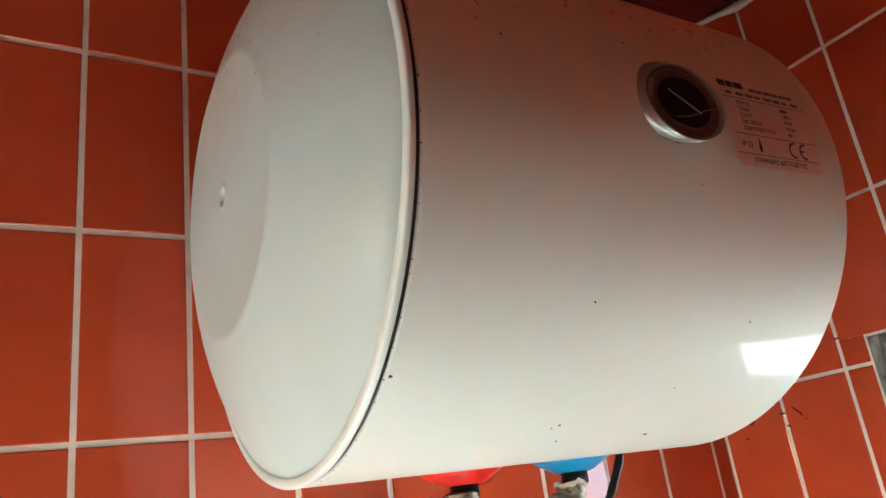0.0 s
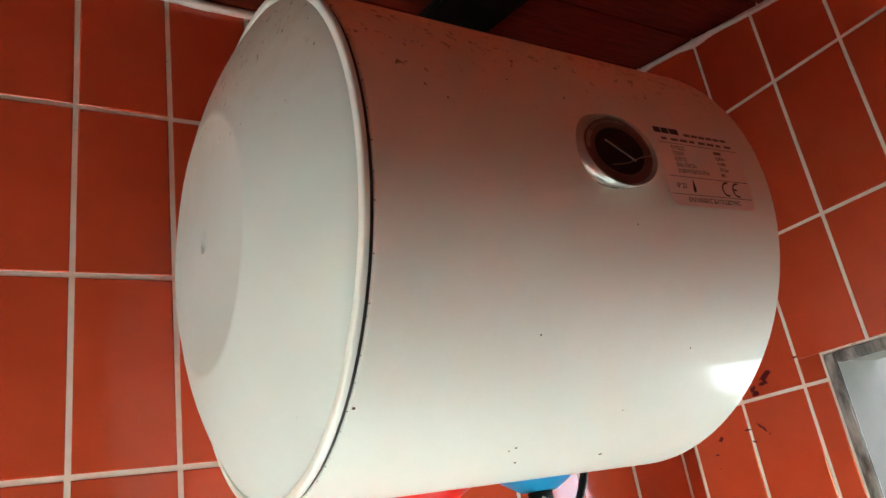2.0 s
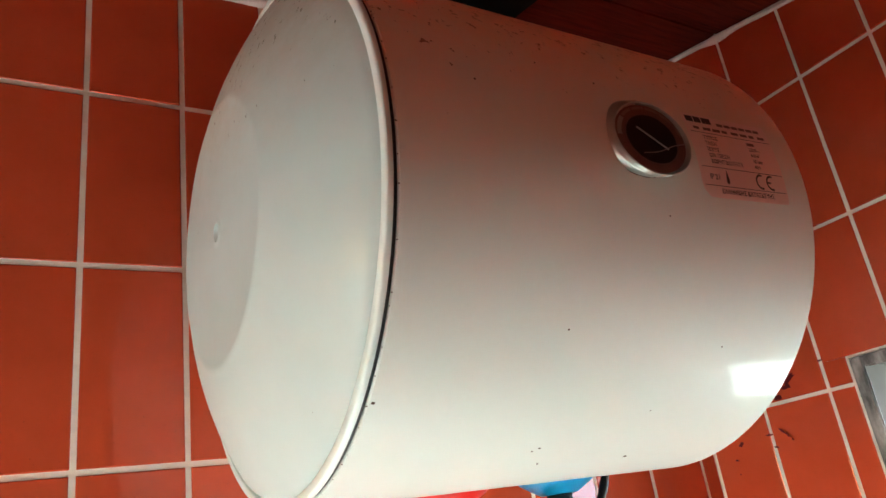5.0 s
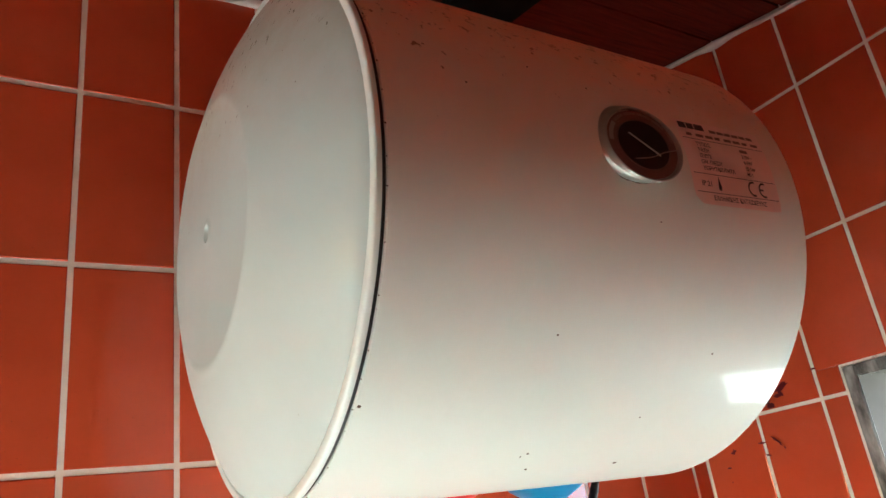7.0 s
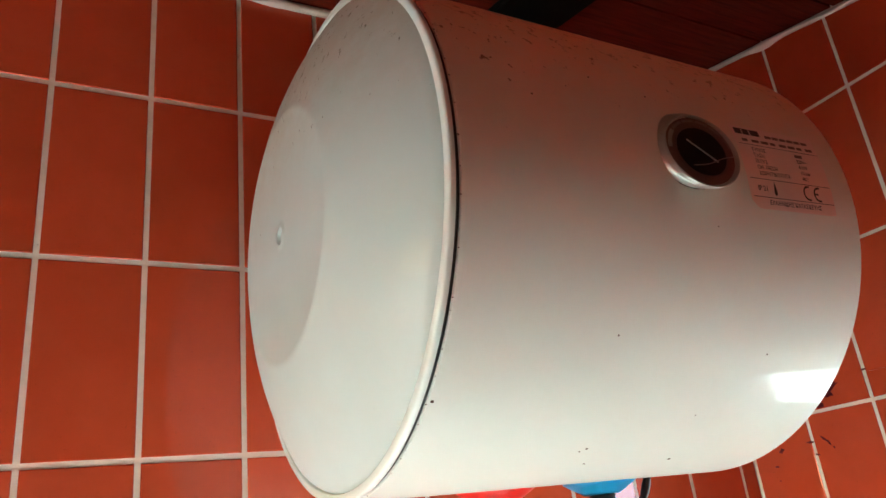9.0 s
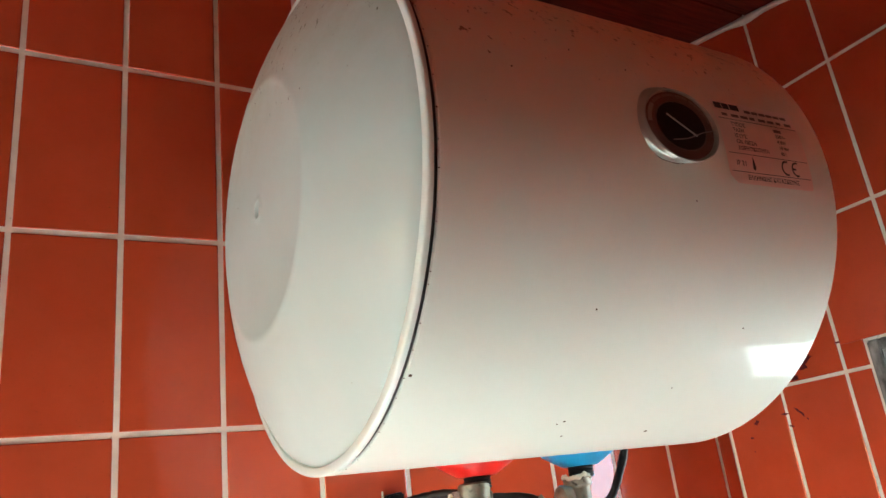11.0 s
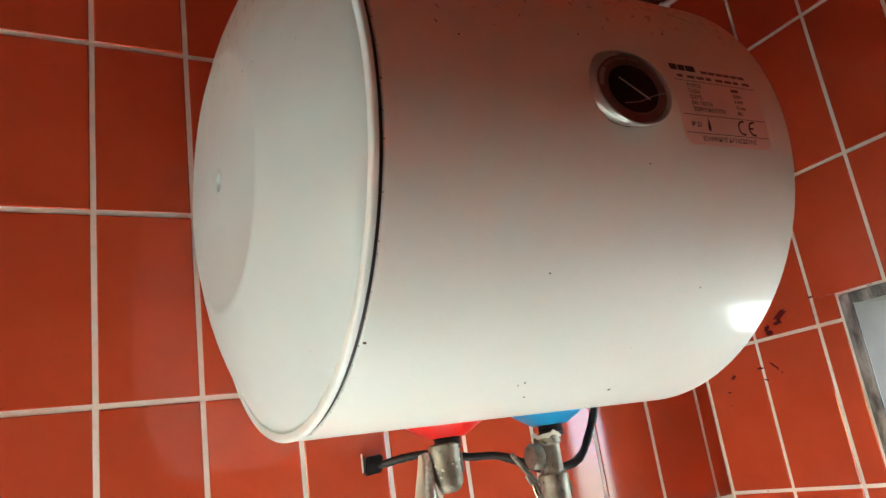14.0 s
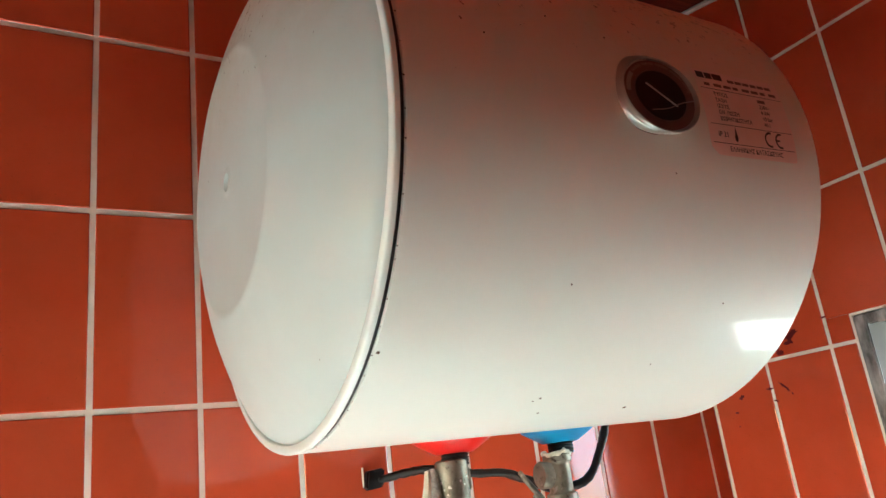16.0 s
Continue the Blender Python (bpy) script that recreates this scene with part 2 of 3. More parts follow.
def box(x0, x1, y0, y1, z0, z1, bevel=0.0, bm=None):
    bm = bm or bmesh.new()
    made = bmesh.ops.create_cube(bm, size=1.0)["verts"]
    for v in made:
        v.co = Vector((x0 + (v.co.x + 0.5) * (x1 - x0), y0 + (v.co.y + 0.5) * (y1 - y0), z0 + (v.co.z + 0.5) * (z1 - z0)))
    if bevel:
        edges = list({e for v in made for e in v.link_edges})
        bmesh.ops.bevel(bm, geom=edges, offset=bevel, segments=2, affect="EDGES")
    return bm


def tube(points, radius, sides=14, smooth_steps=6, bm=None, wobble=0.0, seed=1):
    """A round tube along a smooth line through the points; radius may be a list."""
    bm = bm or bmesh.new()
    rnd = random.Random(seed)
    pts = [Vector(p) for p in points]
    rad = radius if isinstance(radius, (list, tuple)) else [radius] * len(pts)
    line, width = [], []
    for i in range(len(pts) - 1):
        p0, p1, p2, p3 = pts[max(i - 1, 0)], pts[i], pts[i + 1], pts[min(i + 2, len(pts) - 1)]
        for k in range(smooth_steps):
            t = k / smooth_steps
            line.append(0.5 * ((2 * p1) + (p2 - p0) * t + (2 * p0 - 5 * p1 + 4 * p2 - p3) * t * t + (3 * p1 - p0 - 3 * p2 + p3) * t ** 3))
            width.append(rad[i] * (1 - t) + rad[i + 1] * t)
    line.append(pts[-1])
    width.append(rad[-1])
    side = None
    rings = []
    for i, p in enumerate(line):
        d = (line[min(i + 1, len(line) - 1)] - line[max(i - 1, 0)]).normalized()
        if side is None:
            side = d.orthogonal().normalized()
        side = (side - d * side.dot(d)).normalized()
        up = d.cross(side)
        r = width[i] * (1 + wobble * rnd.uniform(-1, 1))
        rings.append([bm.verts.new(p + r * (math.cos(a) * side + math.sin(a) * up)) for a in (2 * math.pi * k / sides for k in range(sides))])
    for a, b in zip(rings, rings[1:]):
        for i in range(sides):
            j = (i + 1) % sides
            bm.faces.new((a[i], a[j], b[j], b[i]))
    bm.faces.new(rings[0][::-1])
    bm.faces.new(rings[-1])
    return bm


def blob(outline, depth, m, bm=None):
    """A thin patch with a domed edge from a closed outline of (u, v)."""
    bm = bm or bmesh.new()
    cu = sum(u for u, v in outline) / len(outline)
    cv = sum(v for u, v in outline) / len(outline)
    low = [bm.verts.new(m @ Vector((u, v, 0))) for u, v in outline]
    top = [bm.verts.new(m @ Vector((cu + (u - cu) * 0.8, cv + (v - cv) * 0.8, depth))) for u, v in outline]
    n = len(outline)
    for i in range(n):
        bm.faces.new((low[i], low[(i + 1) % n], top[(i + 1) % n], top[i]))
    bm.faces.new(top)
    return bm


# ---------------------------------------------------------------- the room
X_LEFT, X_RIGHT, Y_FRONT = -1.45, 0.852, -1.90
TILE_W, TILE_H, JOINT, ROW0 = 0.1025, 0.204, 0.0058, 1.95
WIN_Y0, WIN_Y1, WIN_Z0, WIN_Z1 = -0.50, -0.243, 1.33, 1.782
SUN_GAP_TOP = 1.84
CEIL_Z, CEIL_SLOPE = 2.338, 0.19


def ceiling_at(y):
    return CEIL_Z + CEIL_SLOPE * y


floor = part("floor", box(X_LEFT - 0.2, X_RIGHT + 0.3, Y_FRONT - 1.2, 0.2, -0.1, 0.0), FLOOR, smooth=False)
tagged(floor, "pale stone tiled bathroom floor", "floor", kind="structure")
ground = part("ground", box(-40, 40, -60, 40, -0.3, -0.12), simple("paved_yard", (0.3, 0.28, 0.25), (0.42, 0.4, 0.36), 2, 0.9), smooth=False)
tagged(ground, "pale paved yard outside the bathroom", "ground", kind="structure")

wall_back = part("wall_back", box(X_LEFT - 0.2, X_RIGHT + 0.3, 0.0, 0.2, 0, 2.7), GROUT, smooth=False)
tagged(wall_back, "wall of red glazed tiles with pale grout joints", "wall", kind="structure")

bm = bmesh.new()
box(X_RIGHT, X_RIGHT + 0.10, Y_FRONT - 0.2, WIN_Y0, 0, 2.7, bm=bm)
box(X_RIGHT, X_RIGHT + 0.10, WIN_Y1, 0.0, 0, 2.7, bm=bm)
box(X_RIGHT, X_RIGHT + 0.10, WIN_Y0, WIN_Y1, 0, WIN_Z0, bm=bm)
box(X_RIGHT, X_RIGHT + 0.10, WIN_Y0, WIN_Y1, WIN_Z1, 2.7, bm=bm)
wall_right = part("wall_right", bm, GROUT, smooth=False)
tagged(wall_right, "side wall of red glazed tiles with pale grout and a small window", "wall", kind="structure")

# unseen wall; its opening is assumed and sized to shape the sun patch
bm = bmesh.new()
box(X_LEFT - 0.2, X_LEFT, Y_FRONT, -0.48, 0, 2.7, bm=bm)
box(X_LEFT - 0.2, X_LEFT, -0.08, 0.0, 0, 2.7, bm=bm)
box(X_LEFT - 0.2, X_LEFT, -0.48, -0.08, SUN_GAP_TOP, 2.7, bm=bm)
wall_left = part("wall_left", bm, GROUT, smooth=False)
tagged(wall_left, "unseen wall of red glazed tiles with an opening added for the sun", "wall", kind="structure")
# closes the room out of view; salmon is chosen to send reddish bounce light
wall_front = part("wall_front", box(X_LEFT - 0.2, X_RIGHT, Y_FRONT - 0.15, Y_FRONT, 0, 2.6), SALMON_BOUNCE, smooth=False)
tagged(wall_front, "unseen plain end wall, salmon to redden the light it bounces", "wall", kind="structure")

# added out of view: catches the sun and throws it up under the heater
bounce_ledge_low = part("bounce_ledge", box(-0.75, X_RIGHT, -0.8, 0.0, 0.0, 1.10, 0.01), BOUNCE_WHITE, smooth=False)
tagged(bounce_ledge_low, "unseen half-height white ledge added to bounce light up at the heater", "wall", kind="structure")

# boarded lean-to ceiling, one mesh; boards run along x, dark rafter across them
bm = bmesh.new()
y = 0.02
rnd = random.Random(4)
while y > Y_FRONT - 0.2:
    w = 0.115
    drop = rnd.uniform(0, 0.003)
    made = box(X_LEFT - 0.2, X_RIGHT + 0.3, y - w + 0.004, y, 0, 0.02, bm=bm)
    y -= w
for v in bm.verts:
    v.co.z += ceiling_at(v.co.y) + 0.002
made = box(X_LEFT - 0.2, X_RIGHT + 0.3, Y_FRONT - 0.2, 0.2, 0.0, 0.02)
for v in made.verts:
    v.co.z += ceiling_at(v.co.y) + 0.03
ceil_top = finish(made, "roof_deck", WOOD, False)
bm.from_mesh(ceil_top)
ceiling = part("ceiling", bm, WOOD, smooth=False)
tagged(ceiling, "sloping ceiling of dark stained wooden boards", "ceiling", kind="structure")
bm = box(0.418, 0.528, Y_FRONT + 0.01, -0.002, -0.012, 0.001, 0.003)
for v in bm.verts:
    v.co.z += ceiling_at(v.co.y)
rafter = part("ceiling_rafter", bm, BLACK_WOOD, smooth=False)
tagged(rafter, "blackened wooden rafter strip under the boarded ceiling", "rafter", kind="structure")

# sealant bead where the tiles meet the ceiling
bm = bmesh.new()
pts = [(X_LEFT + 0.05 * i, -0.006, ceiling_at(0) - 0.006 + 0.0012 * math.sin(i * 1.7)) for i in range(46)]
tube(pts, 0.0062, 10, 3, bm, 0.12, 3)
bead_back = part("trim_back", bm, BEAD)
tagged(bead_back, "lumpy white sealant bead along the top of the tiles", "trim", kind="structure")
bm = bmesh.new()
pts = [(X_RIGHT - 0.004, -0.012 - 0.04 * i, ceiling_at(-0.012 - 0.04 * i) - 0.006 + 0.0015 * math.sin(i * 2.3)) for i in range(32)]
rads = [0.0036 + (0.0028 if i in (2, 5, 11, 17) else 0.0) for i in range(32)]
tube(pts, rads, 10, 4, bm, 0.14, 9)
bead_right = part("trim_right", bm, BEAD)
tagged(bead_right, "lumpy white sealant bead along the sloping ceiling", "trim", kind="structure")

# ---------------------------------------------------------------- window
window = empty("window_1", Matrix.Translation((X_RIGHT, (WIN_Y0 + WIN_Y1) / 2, WIN_Z0)), "small window with a weathered grey frame set into the tiled wall", "window", kind="structure")


def win_part(name, bm, mat, label="", smooth=True):
    bmesh.ops.translate(bm, verts=bm.verts, vec=-window.matrix_world.translation)
    return part(name, bm, mat, window, label, smooth)


fx0, fx1, fw = X_RIGHT - 0.003, X_RIGHT + 0.0015, 0.018
win_part("window_frame", box(fx0, fx1, WIN_Y1 - fw, WIN_Y1 - 0.001, WIN_Z0 + 0.001, WIN_Z1 - 0.001, 0.002), FRAME)
win_part("window_frame", box(fx0, fx1, WIN_Y0 + 0.001, WIN_Y0 + fw, WIN_Z0 + 0.001, WIN_Z1 - 0.001, 0.002), FRAME)
win_part("window_frame", box(fx0, fx1, WIN_Y0 + fw, WIN_Y1 - fw, WIN_Z1 - fw + 0.002, WIN_Z1 - 0.001, 0.002), FRAME)
win_part("window_sill", box(fx0, fx1, WIN_Y0 + fw, WIN_Y1 - fw, WIN_Z0 + 0.001, WIN_Z0 + fw, 0.002), FRAME)
win_part("reveal_lining", box(fx1 + 0.001, X_RIGHT + 0.099, WIN_Y1 - 0.014, WIN_Y1 - 0.001, WIN_Z0 + 0.001, WIN_Z1 - 0.001), CEMENT, "grey rendered window reveal", False)
win_part("reveal_lining", box(fx1 + 0.001, X_RIGHT + 0.099, WIN_Y0 + 0.001, WIN_Y0 + 0.012, WIN_Z0 + 0.001, WIN_Z1 - 0.001), CEMENT, "grey rendered window reveal", False)
win_part("reveal_lining", box(fx1 + 0.001, X_RIGHT + 0.099, WIN_Y0 + 0.012, WIN_Y1 - 0.014, WIN_Z1 - 0.012, WIN_Z1 - 0.001), CEMENT, "grey rendered window reveal", False)
# the wall is thin behind the window; a rendered return wall stands outside
outside = part("outer_wall", box(X_RIGHT + 0.10, X_RIGHT + 1.3, WIN_Y1 - 0.0135, WIN_Y1 + 0.2, 0, 3.0), CEMENT, smooth=False)
tagged(outside, "grey cement rendered return wall outside the window", "wall", kind="structure")
bm = box(X_RIGHT + 0.11, X_RIGHT + 0.60, WIN_Y1 - 0.026, WIN_Y1 - 0.0137, 1.594, 1.604, 0.002)
ledge = part("outer_ledge", bm, FRAME, smooth=False)
tagged(ledge, "dark thin ledge along the outside return wall", "ledge", kind="structure")
bm = bmesh.new()
grid = [[bm.verts.new((X_RIGHT + 1.35 + 0.25 * math.sin(i * 0.4), -4.0 + i * 0.42, -0.1 + k * 0.5)) for k in range(9)] for i in range(10)]
for i in range(9):
    for k in range(8):
        bm.faces.new((grid[i][k], grid[i + 1][k], grid[i + 1][k + 1], grid[i][k + 1]))
backdrop = part("backdrop", bm, BACKDROP, smooth=False)
tagged(backdrop, "bright hazy sky over pale green foliage", "backdrop", kind="structure")

# ---------------------------------------------------------------- water heater
HX0, HX1, HY, HZ, HR = 0.1212, 0.513, -0.245, 1.887, 0.2102
heater = empty("water_heater", Matrix.Translation((0.325, HY, HZ)), "horizontal white enamelled electric water heater hung on the tiled wall", "water heater")
ALONG = Matrix.Rotation(radians(90), 4, "Y")     # lathe axis z turned to x
x0, x1 = HX0 - 0.325, HX1 - 0.325

bm = lathe([(0.0, x0 + 0.0004), (HR - 0.012, x0 + 0.0004), (HR - 0.001, x0 + 0.0004), (HR, x0 + 0.0013), (HR, x0 + 0.06), (HR, x0 + 0.13), (HR, x0 + 0.2), (HR, x0 + 0.27),
            (HR, x0 + 0.34), (HR, x1 - 0.0035), (HR - 0.0012, x1 - 0.002), (0, x1 - 0.002)], 128, m=ALONG)
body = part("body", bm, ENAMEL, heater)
part("gap_seal", lathe([(HR - 0.006, x0 - 0.004), (HR - 0.0022, x0 - 0.004), (HR - 0.0022, x0 + 0.002), (HR - 0.006, x0 + 0.002)], 128, m=ALONG, closed=True), RUBBER, heater, "black seal in the gap behind the end cap")
cap = [(HR - 0.004, 0.0), (HR - 0.0009, -0.0006), (HR - 0.0012, -0.0024), (HR - 0.0070, -0.0026), (HR - 0.0082, -0.0042), (HR - 0.0094, -0.0060),
       (0.1950, -0.0098), (0.1860, -0.0150), (0.1770, -0.0200), (0.1660, -0.0254), (0.1550, -0.0303), (0.1430, -0.0351), (0.1310, -0.0392), (0.1210, -0.0421), (0.1150, -0.0436), (0.1112, -0.0446), (0.1085, -0.0457), (0.1060, -0.0465), (0.1035, -0.0467), (0.1010, -0.0463),
       (0.0985, -0.0460), (0.0700, -0.0464), (0.0400, -0.0467), (0.0140, -0.0468), (0.0105, -0.0468), (0.0090, -0.0476), (0.0075, -0.0474), (0.0062, -0.0445), (0.0, -0.0436)]
part("end_cap", lathe([(r, x0 - 0.0018 + h) for r, h in cap], 128, m=ALONG), ENAMEL_DIMMED, heater, "domed white end cap with a pressed centre disc")
part("end_cap", lathe([(r - 0.0045, x1 - 0.002 - h * 0.9) for r, h in cap[:-1]] + [(0.0, x1 + 0.042)], 128, m=ALONG), ENAMEL_DIMMED, heater, "domed white end cap")
rim = [(HR - 0.0015, -0.0012), (HR + 0.0002, -0.0014), (HR + 0.0004, -0.0042), (HR - 0.0002, -0.0054), (HR - 0.0014, -0.0060), (HR - 0.0048, -0.0062), (HR - 0.0064, -0.0058), (HR - 0.0071, -0.0048), (HR - 0.0073, -0.0030), (HR - 0.0050, -0.0020)]
part("cap_rim", lathe([(r, x0 - 0.0018 + h) for r, h in rim], 128, m=ALONG, closed=True), RIM_WHITE, heater, "clean white rolled rim of the end cap")
for sx in (-0.13, 0.13):
    part("wall_bracket", box(sx - 0.02, sx + 0.02, 0.17, 0.243, -0.03, 0.06, 0.003), NICKEL, heater, "steel hanging bracket")


def on_shell(x, arc, lift=0.0):
    """Place on the shell, in the heater's own space: x along the axis, arc upwards from the front."""
    a = arc / HR
    return Vector((x - 0.325, -(HR + lift) * math.cos(a), (HR + lift) * math.sin(a)))


# thermometer
yaw, lift = radians(-8), radians(6)
n_dial = Vector((math.sin(yaw) * math.cos(lift), -math.cos(yaw) * math.cos(lift), math.sin(lift)))
u_dial = Vector((0, 0, 1)).cross(n_dial).normalized()
v_dial = n_dial.cross(u_dial)
T = Matrix.Translation(on_shell(0.3262, 0.0022, 0.0084) - n_dial * 0.0080) @ Matrix((u_dial, v_dial, n_dial)).transposed().to_4x4()
FACE = 0.0062
SKEW = Matrix(((1, 0, 0.75, -0.75 * 0.0084), (0, 1, -0.60, 0.60 * 0.0084), (0, 0, 1, 0), (0, 0, 0, 1)))     # the skirt is pressed off centre
bm = lathe([(0.0, -0.020), (0.0200, -0.020), (0.0200, -0.0018), (0.0330, -0.0016), (0.0338, -0.0008), (0.0338, 0.0042), (0.0334, 0.0060), (0.0330, 0.0064), (0.0329, 0.0070), (0.0325, 0.0080), (0.0318, 0.0084), (0.0311, 0.0080), (0.0307, 0.0070), (0.0306, FACE - 0.001)], 72, m=T @ SKEW)
bezel = part("thermometer", bm, SATIN, heater, "round dial thermometer with a satin aluminium bezel")
part("dial", lathe([(0.0, FACE), (0.0307, FACE)], 64, m=T), DIAL, bezel, "brown dial face")
part("dial_centre", lathe([(0.0, FACE + 0.0008), (0.0209, FACE + 0.0008), (0.0214, FACE + 0.0004), (0.0214, FACE)], 64, m=T), DIAL_DARK, bezel, "black dial centre")
part("dial_ring", lathe([(0.0213, FACE + 0.0003), (0.0218, FACE + 0.0008), (0.0223, FACE + 0.0002)], 64, m=T), DIAL_RING, bezel)


def dial_segment(a0, a1, r0, r1, mat):
    bm = bmesh.new()
    turns = [radians(a0 + (a1 - a0) * k / 6) for k in range(7)]
    inner = [bm.verts.new(T @ Vector((r0 * math.cos(q), r0 * math.sin(q), FACE + 0.0007))) for q in turns]
    outer = [bm.verts.new(T @ Vector((r1 * math.cos(q), r1 * math.sin(q), FACE + 0.0007))) for q in turns]
    for i in range(6):
        bm.faces.new((inner[i], inner[i + 1], outer[i + 1], outer[i]))
    return part("dial_scale", bm, mat, bezel, "faded tan scale segment", False)


for a0, a1 in ((8, 30), (33, 58), (61, 84), (87, 110), (113, 136)):
    dial_segment(a0, a1, 0.0262, 0.0286, DIAL_SCALE)
dial_segment(139, 176, 0.0254, 0.0290, NEEDLE_DULL)
bm = box(-0.0145, 0.0145, -0.0007, 0.0007, FACE + 0.0010, FACE + 0.0014)
bmesh.ops.transform(bm, matrix=T @ Matrix.Rotation(radians(-40), 4, "Z"), verts=bm.verts)
part("needle", bm, NEEDLE, bezel, "thin pale needle", False)
bm = tube([T @ Vector(p) for p in [(-0.012, -0.0135, FACE + 0.0012), (0.002, -0.0115, FACE + 0.0012), (0.016, -0.0060, FACE + 0.0012), (0.0285, -0.0030, FACE + 0.0012)]], 0.0004, 6, 5)
part("dial_crack", bm, NEEDLE_DULL, bezel, "curved pale crack across the dial glass")
pane = part("dial_glass", lathe([(0.0, FACE + 0.0021), (0.0308, FACE + 0.0018), (0.0308, FACE + 0.0015), (0.0, FACE + 0.0018)], 64, m=T), GLASS, bezel, "scratched clear dial glass")
pane.visible_shadow = False
# dark line round the back edge
bm = tube([T @ SKEW @ Vector((0.0337 * math.cos(q), 0.0337 * math.sin(q), -0.0012)) for q in (2 * math.pi * k / 40 for k in range(41))], 0.0006, 6, 2, wobble=0.6, seed=6)
part("bezel_line", bm, RUST, bezel, "dark line round the bezel")


# rating sticker
def on_sticker(x, arc, lift=0.0):
    """The sticker sits slightly askew on the shell."""
    return on_shell(x - 0.0045, arc + (x - 0.43) * 0.03 - 0.001, lift)


def shell_patch(xa, xb, sa, sb, lift, nx=6, ny=10, corner=0.0):
    bm = bmesh.new()
    grid = []
    for i in range(nx + 1):
        col = []
        for j in range(ny + 1):
            u, v = i / nx, j / ny
            x, s = xa + (xb - xa) * u, sa + (sb - sa) * v
            if corner:
                if j == 0 and i == 0:
                    x, s = x + corner, s + corner * 0.35
                if j == 0 and i == nx:
                    x, s = x - corner * 0.2, s + corner * 0.2
            curl = 0.0032 * max(0.0, 1 - math.hypot(x - xa, (s - sa) * 1.3) / 0.016) ** 2 if corner else 0.0
            col.append(bm.verts.new(on_sticker(x, s, lift + curl)))
        grid.append(col)
    for i in range(nx):
        for j in range(ny):
            bm.faces.new((grid[i][j], grid[i + 1][j], grid[i + 1][j + 1], grid[i][j + 1]))
    return bm


sticker = part("rating_sticker", shell_patch(0.3835, 0.486, -0.0310, 0.0435, 0.0005, 16, 14, 0.0032), PAPER, heater, "aged silver rating sticker with printed lines")


def printed(name, text, x, arc, size, mat=None, width=None, squash=1.0):
    cu = bpy.data.curves.new(name, "FONT")
    cu.body, cu.size, cu.resolution_u, cu.offset = text, size, 3, size * 0.02
    ob = new(name, cu)
    dg = bpy.context.evaluated_depsgraph_get()
    me = bpy.data.meshes.new_from_object(ob.evaluated_get(dg))
    bpy.data.objects.remove(ob)
    k = squash
    if width:
        span = max(v.co.x for v in me.vertices) - min(v.co.x for v in me.vertices)
        k = width / span
    for v in me.vertices:
        v.co = on_sticker(x + v.co.x * k, arc + v.co.y, 0.0009)
    me.materials.clear()
    me.materials.append(mat or INK)
    o = new(name, me)
    o.parent = sticker
    return o


def rule(arc, xa=0.3865, xb=0.484, h=0.0005, mat=None):
    return part("printed_line", shell_patch(xa, xb, arc, arc + h, 0.0009, 6, 1), mat or INK, sticker, "", False)


rule(0.0350, 0.3870, 0.3955, 0.0060)
rule(0.0350, 0.3965, 0.4045, 0.0060)
rule(0.0350, 0.4055, 0.4165, 0.0060)
for k in range(6):
    rule(0.0345, 0.4225 + k * 0.0092, 0.4225 + k * 0.0092 + 0.0078, 0.003, INK_FAINT)
for k in range(8):
    rule(0.0280, 0.392 + k * 0.0112, 0.392 + k * 0.0112 + (0.009 if k % 3 else 0.0065), 0.0028, INK_FAINT)
rule(0.0250)
for text, val, s in (("ΤΥΠΟΣ", "", 0.0192), ("ΤΑΣΗ", "230V~", 0.0138), ("ΙΣΧΥΣ", "4 kW", 0.0084), ("ΟΝ. ΠΙΕΣΗ", "10 bar", 0.0030), ("ΧΩΡΗΤΙΚΟΤΗΤΑ", "40 l", -0.0024)):
    printed("printed_word", text, 0.399, s, 0.0048, INK)
    if val:
        printed("printed_word", val, 0.4515, s, 0.0048, INK)
rule(0.0192, 0.4515, 0.461, 0.003, INK_FAINT)
rule(-0.0062)
printed("printed_word", "IP 21", 0.393, -0.0160, 0.0060, INK)


def printed_arc(x, arc, r, bar):
    """One letter of the conformity mark: an open ring, with or without a middle bar."""
    bm = bmesh.new()
    turns = [radians(70 + 220 * k / 16) for k in range(17)]
    rows = [[bm.verts.new(on_sticker(x + rr * math.cos(q), arc + rr * math.sin(q), 0.0009)) for q in turns] for rr in (r - 0.0017, r)]
    for i in range(16):
        bm.faces.new((rows[0][i], rows[0][i + 1], rows[1][i + 1], rows[1][i]))
    if bar:
        bm.faces.new([bm.verts.new(on_sticker(x + u, arc + v, 0.0009)) for u, v in ((-r + 0.0012, -0.0008), (-0.0008, -0.0008), (-0.0008, 0.0008), (-r + 0.0012, 0.0008))])
    return part("printed_letter", bm, INK, sticker, "", False)


printed_arc(0.4545, -0.0135, 0.0066, False)
printed_arc(0.4675, -0.0135, 0.0066, True)
bm = bmesh.new()
drop = [(0.0, 0.0055), (0.0010, 0.002), (0.0018, -0.0015), (0.0016, -0.0035), (0.0, -0.0045), (-0.0016, -0.0035), (-0.0018, -0.0015), (-0.0010, 0.002)]
bm.faces.new([bm.verts.new(on_sticker(0.4135 + u, -0.0137 + v * 1.25, 0.0009)) for u, v in drop])
part("printed_drop", bm, INK, sticker, "", False)
rule(-0.0215)
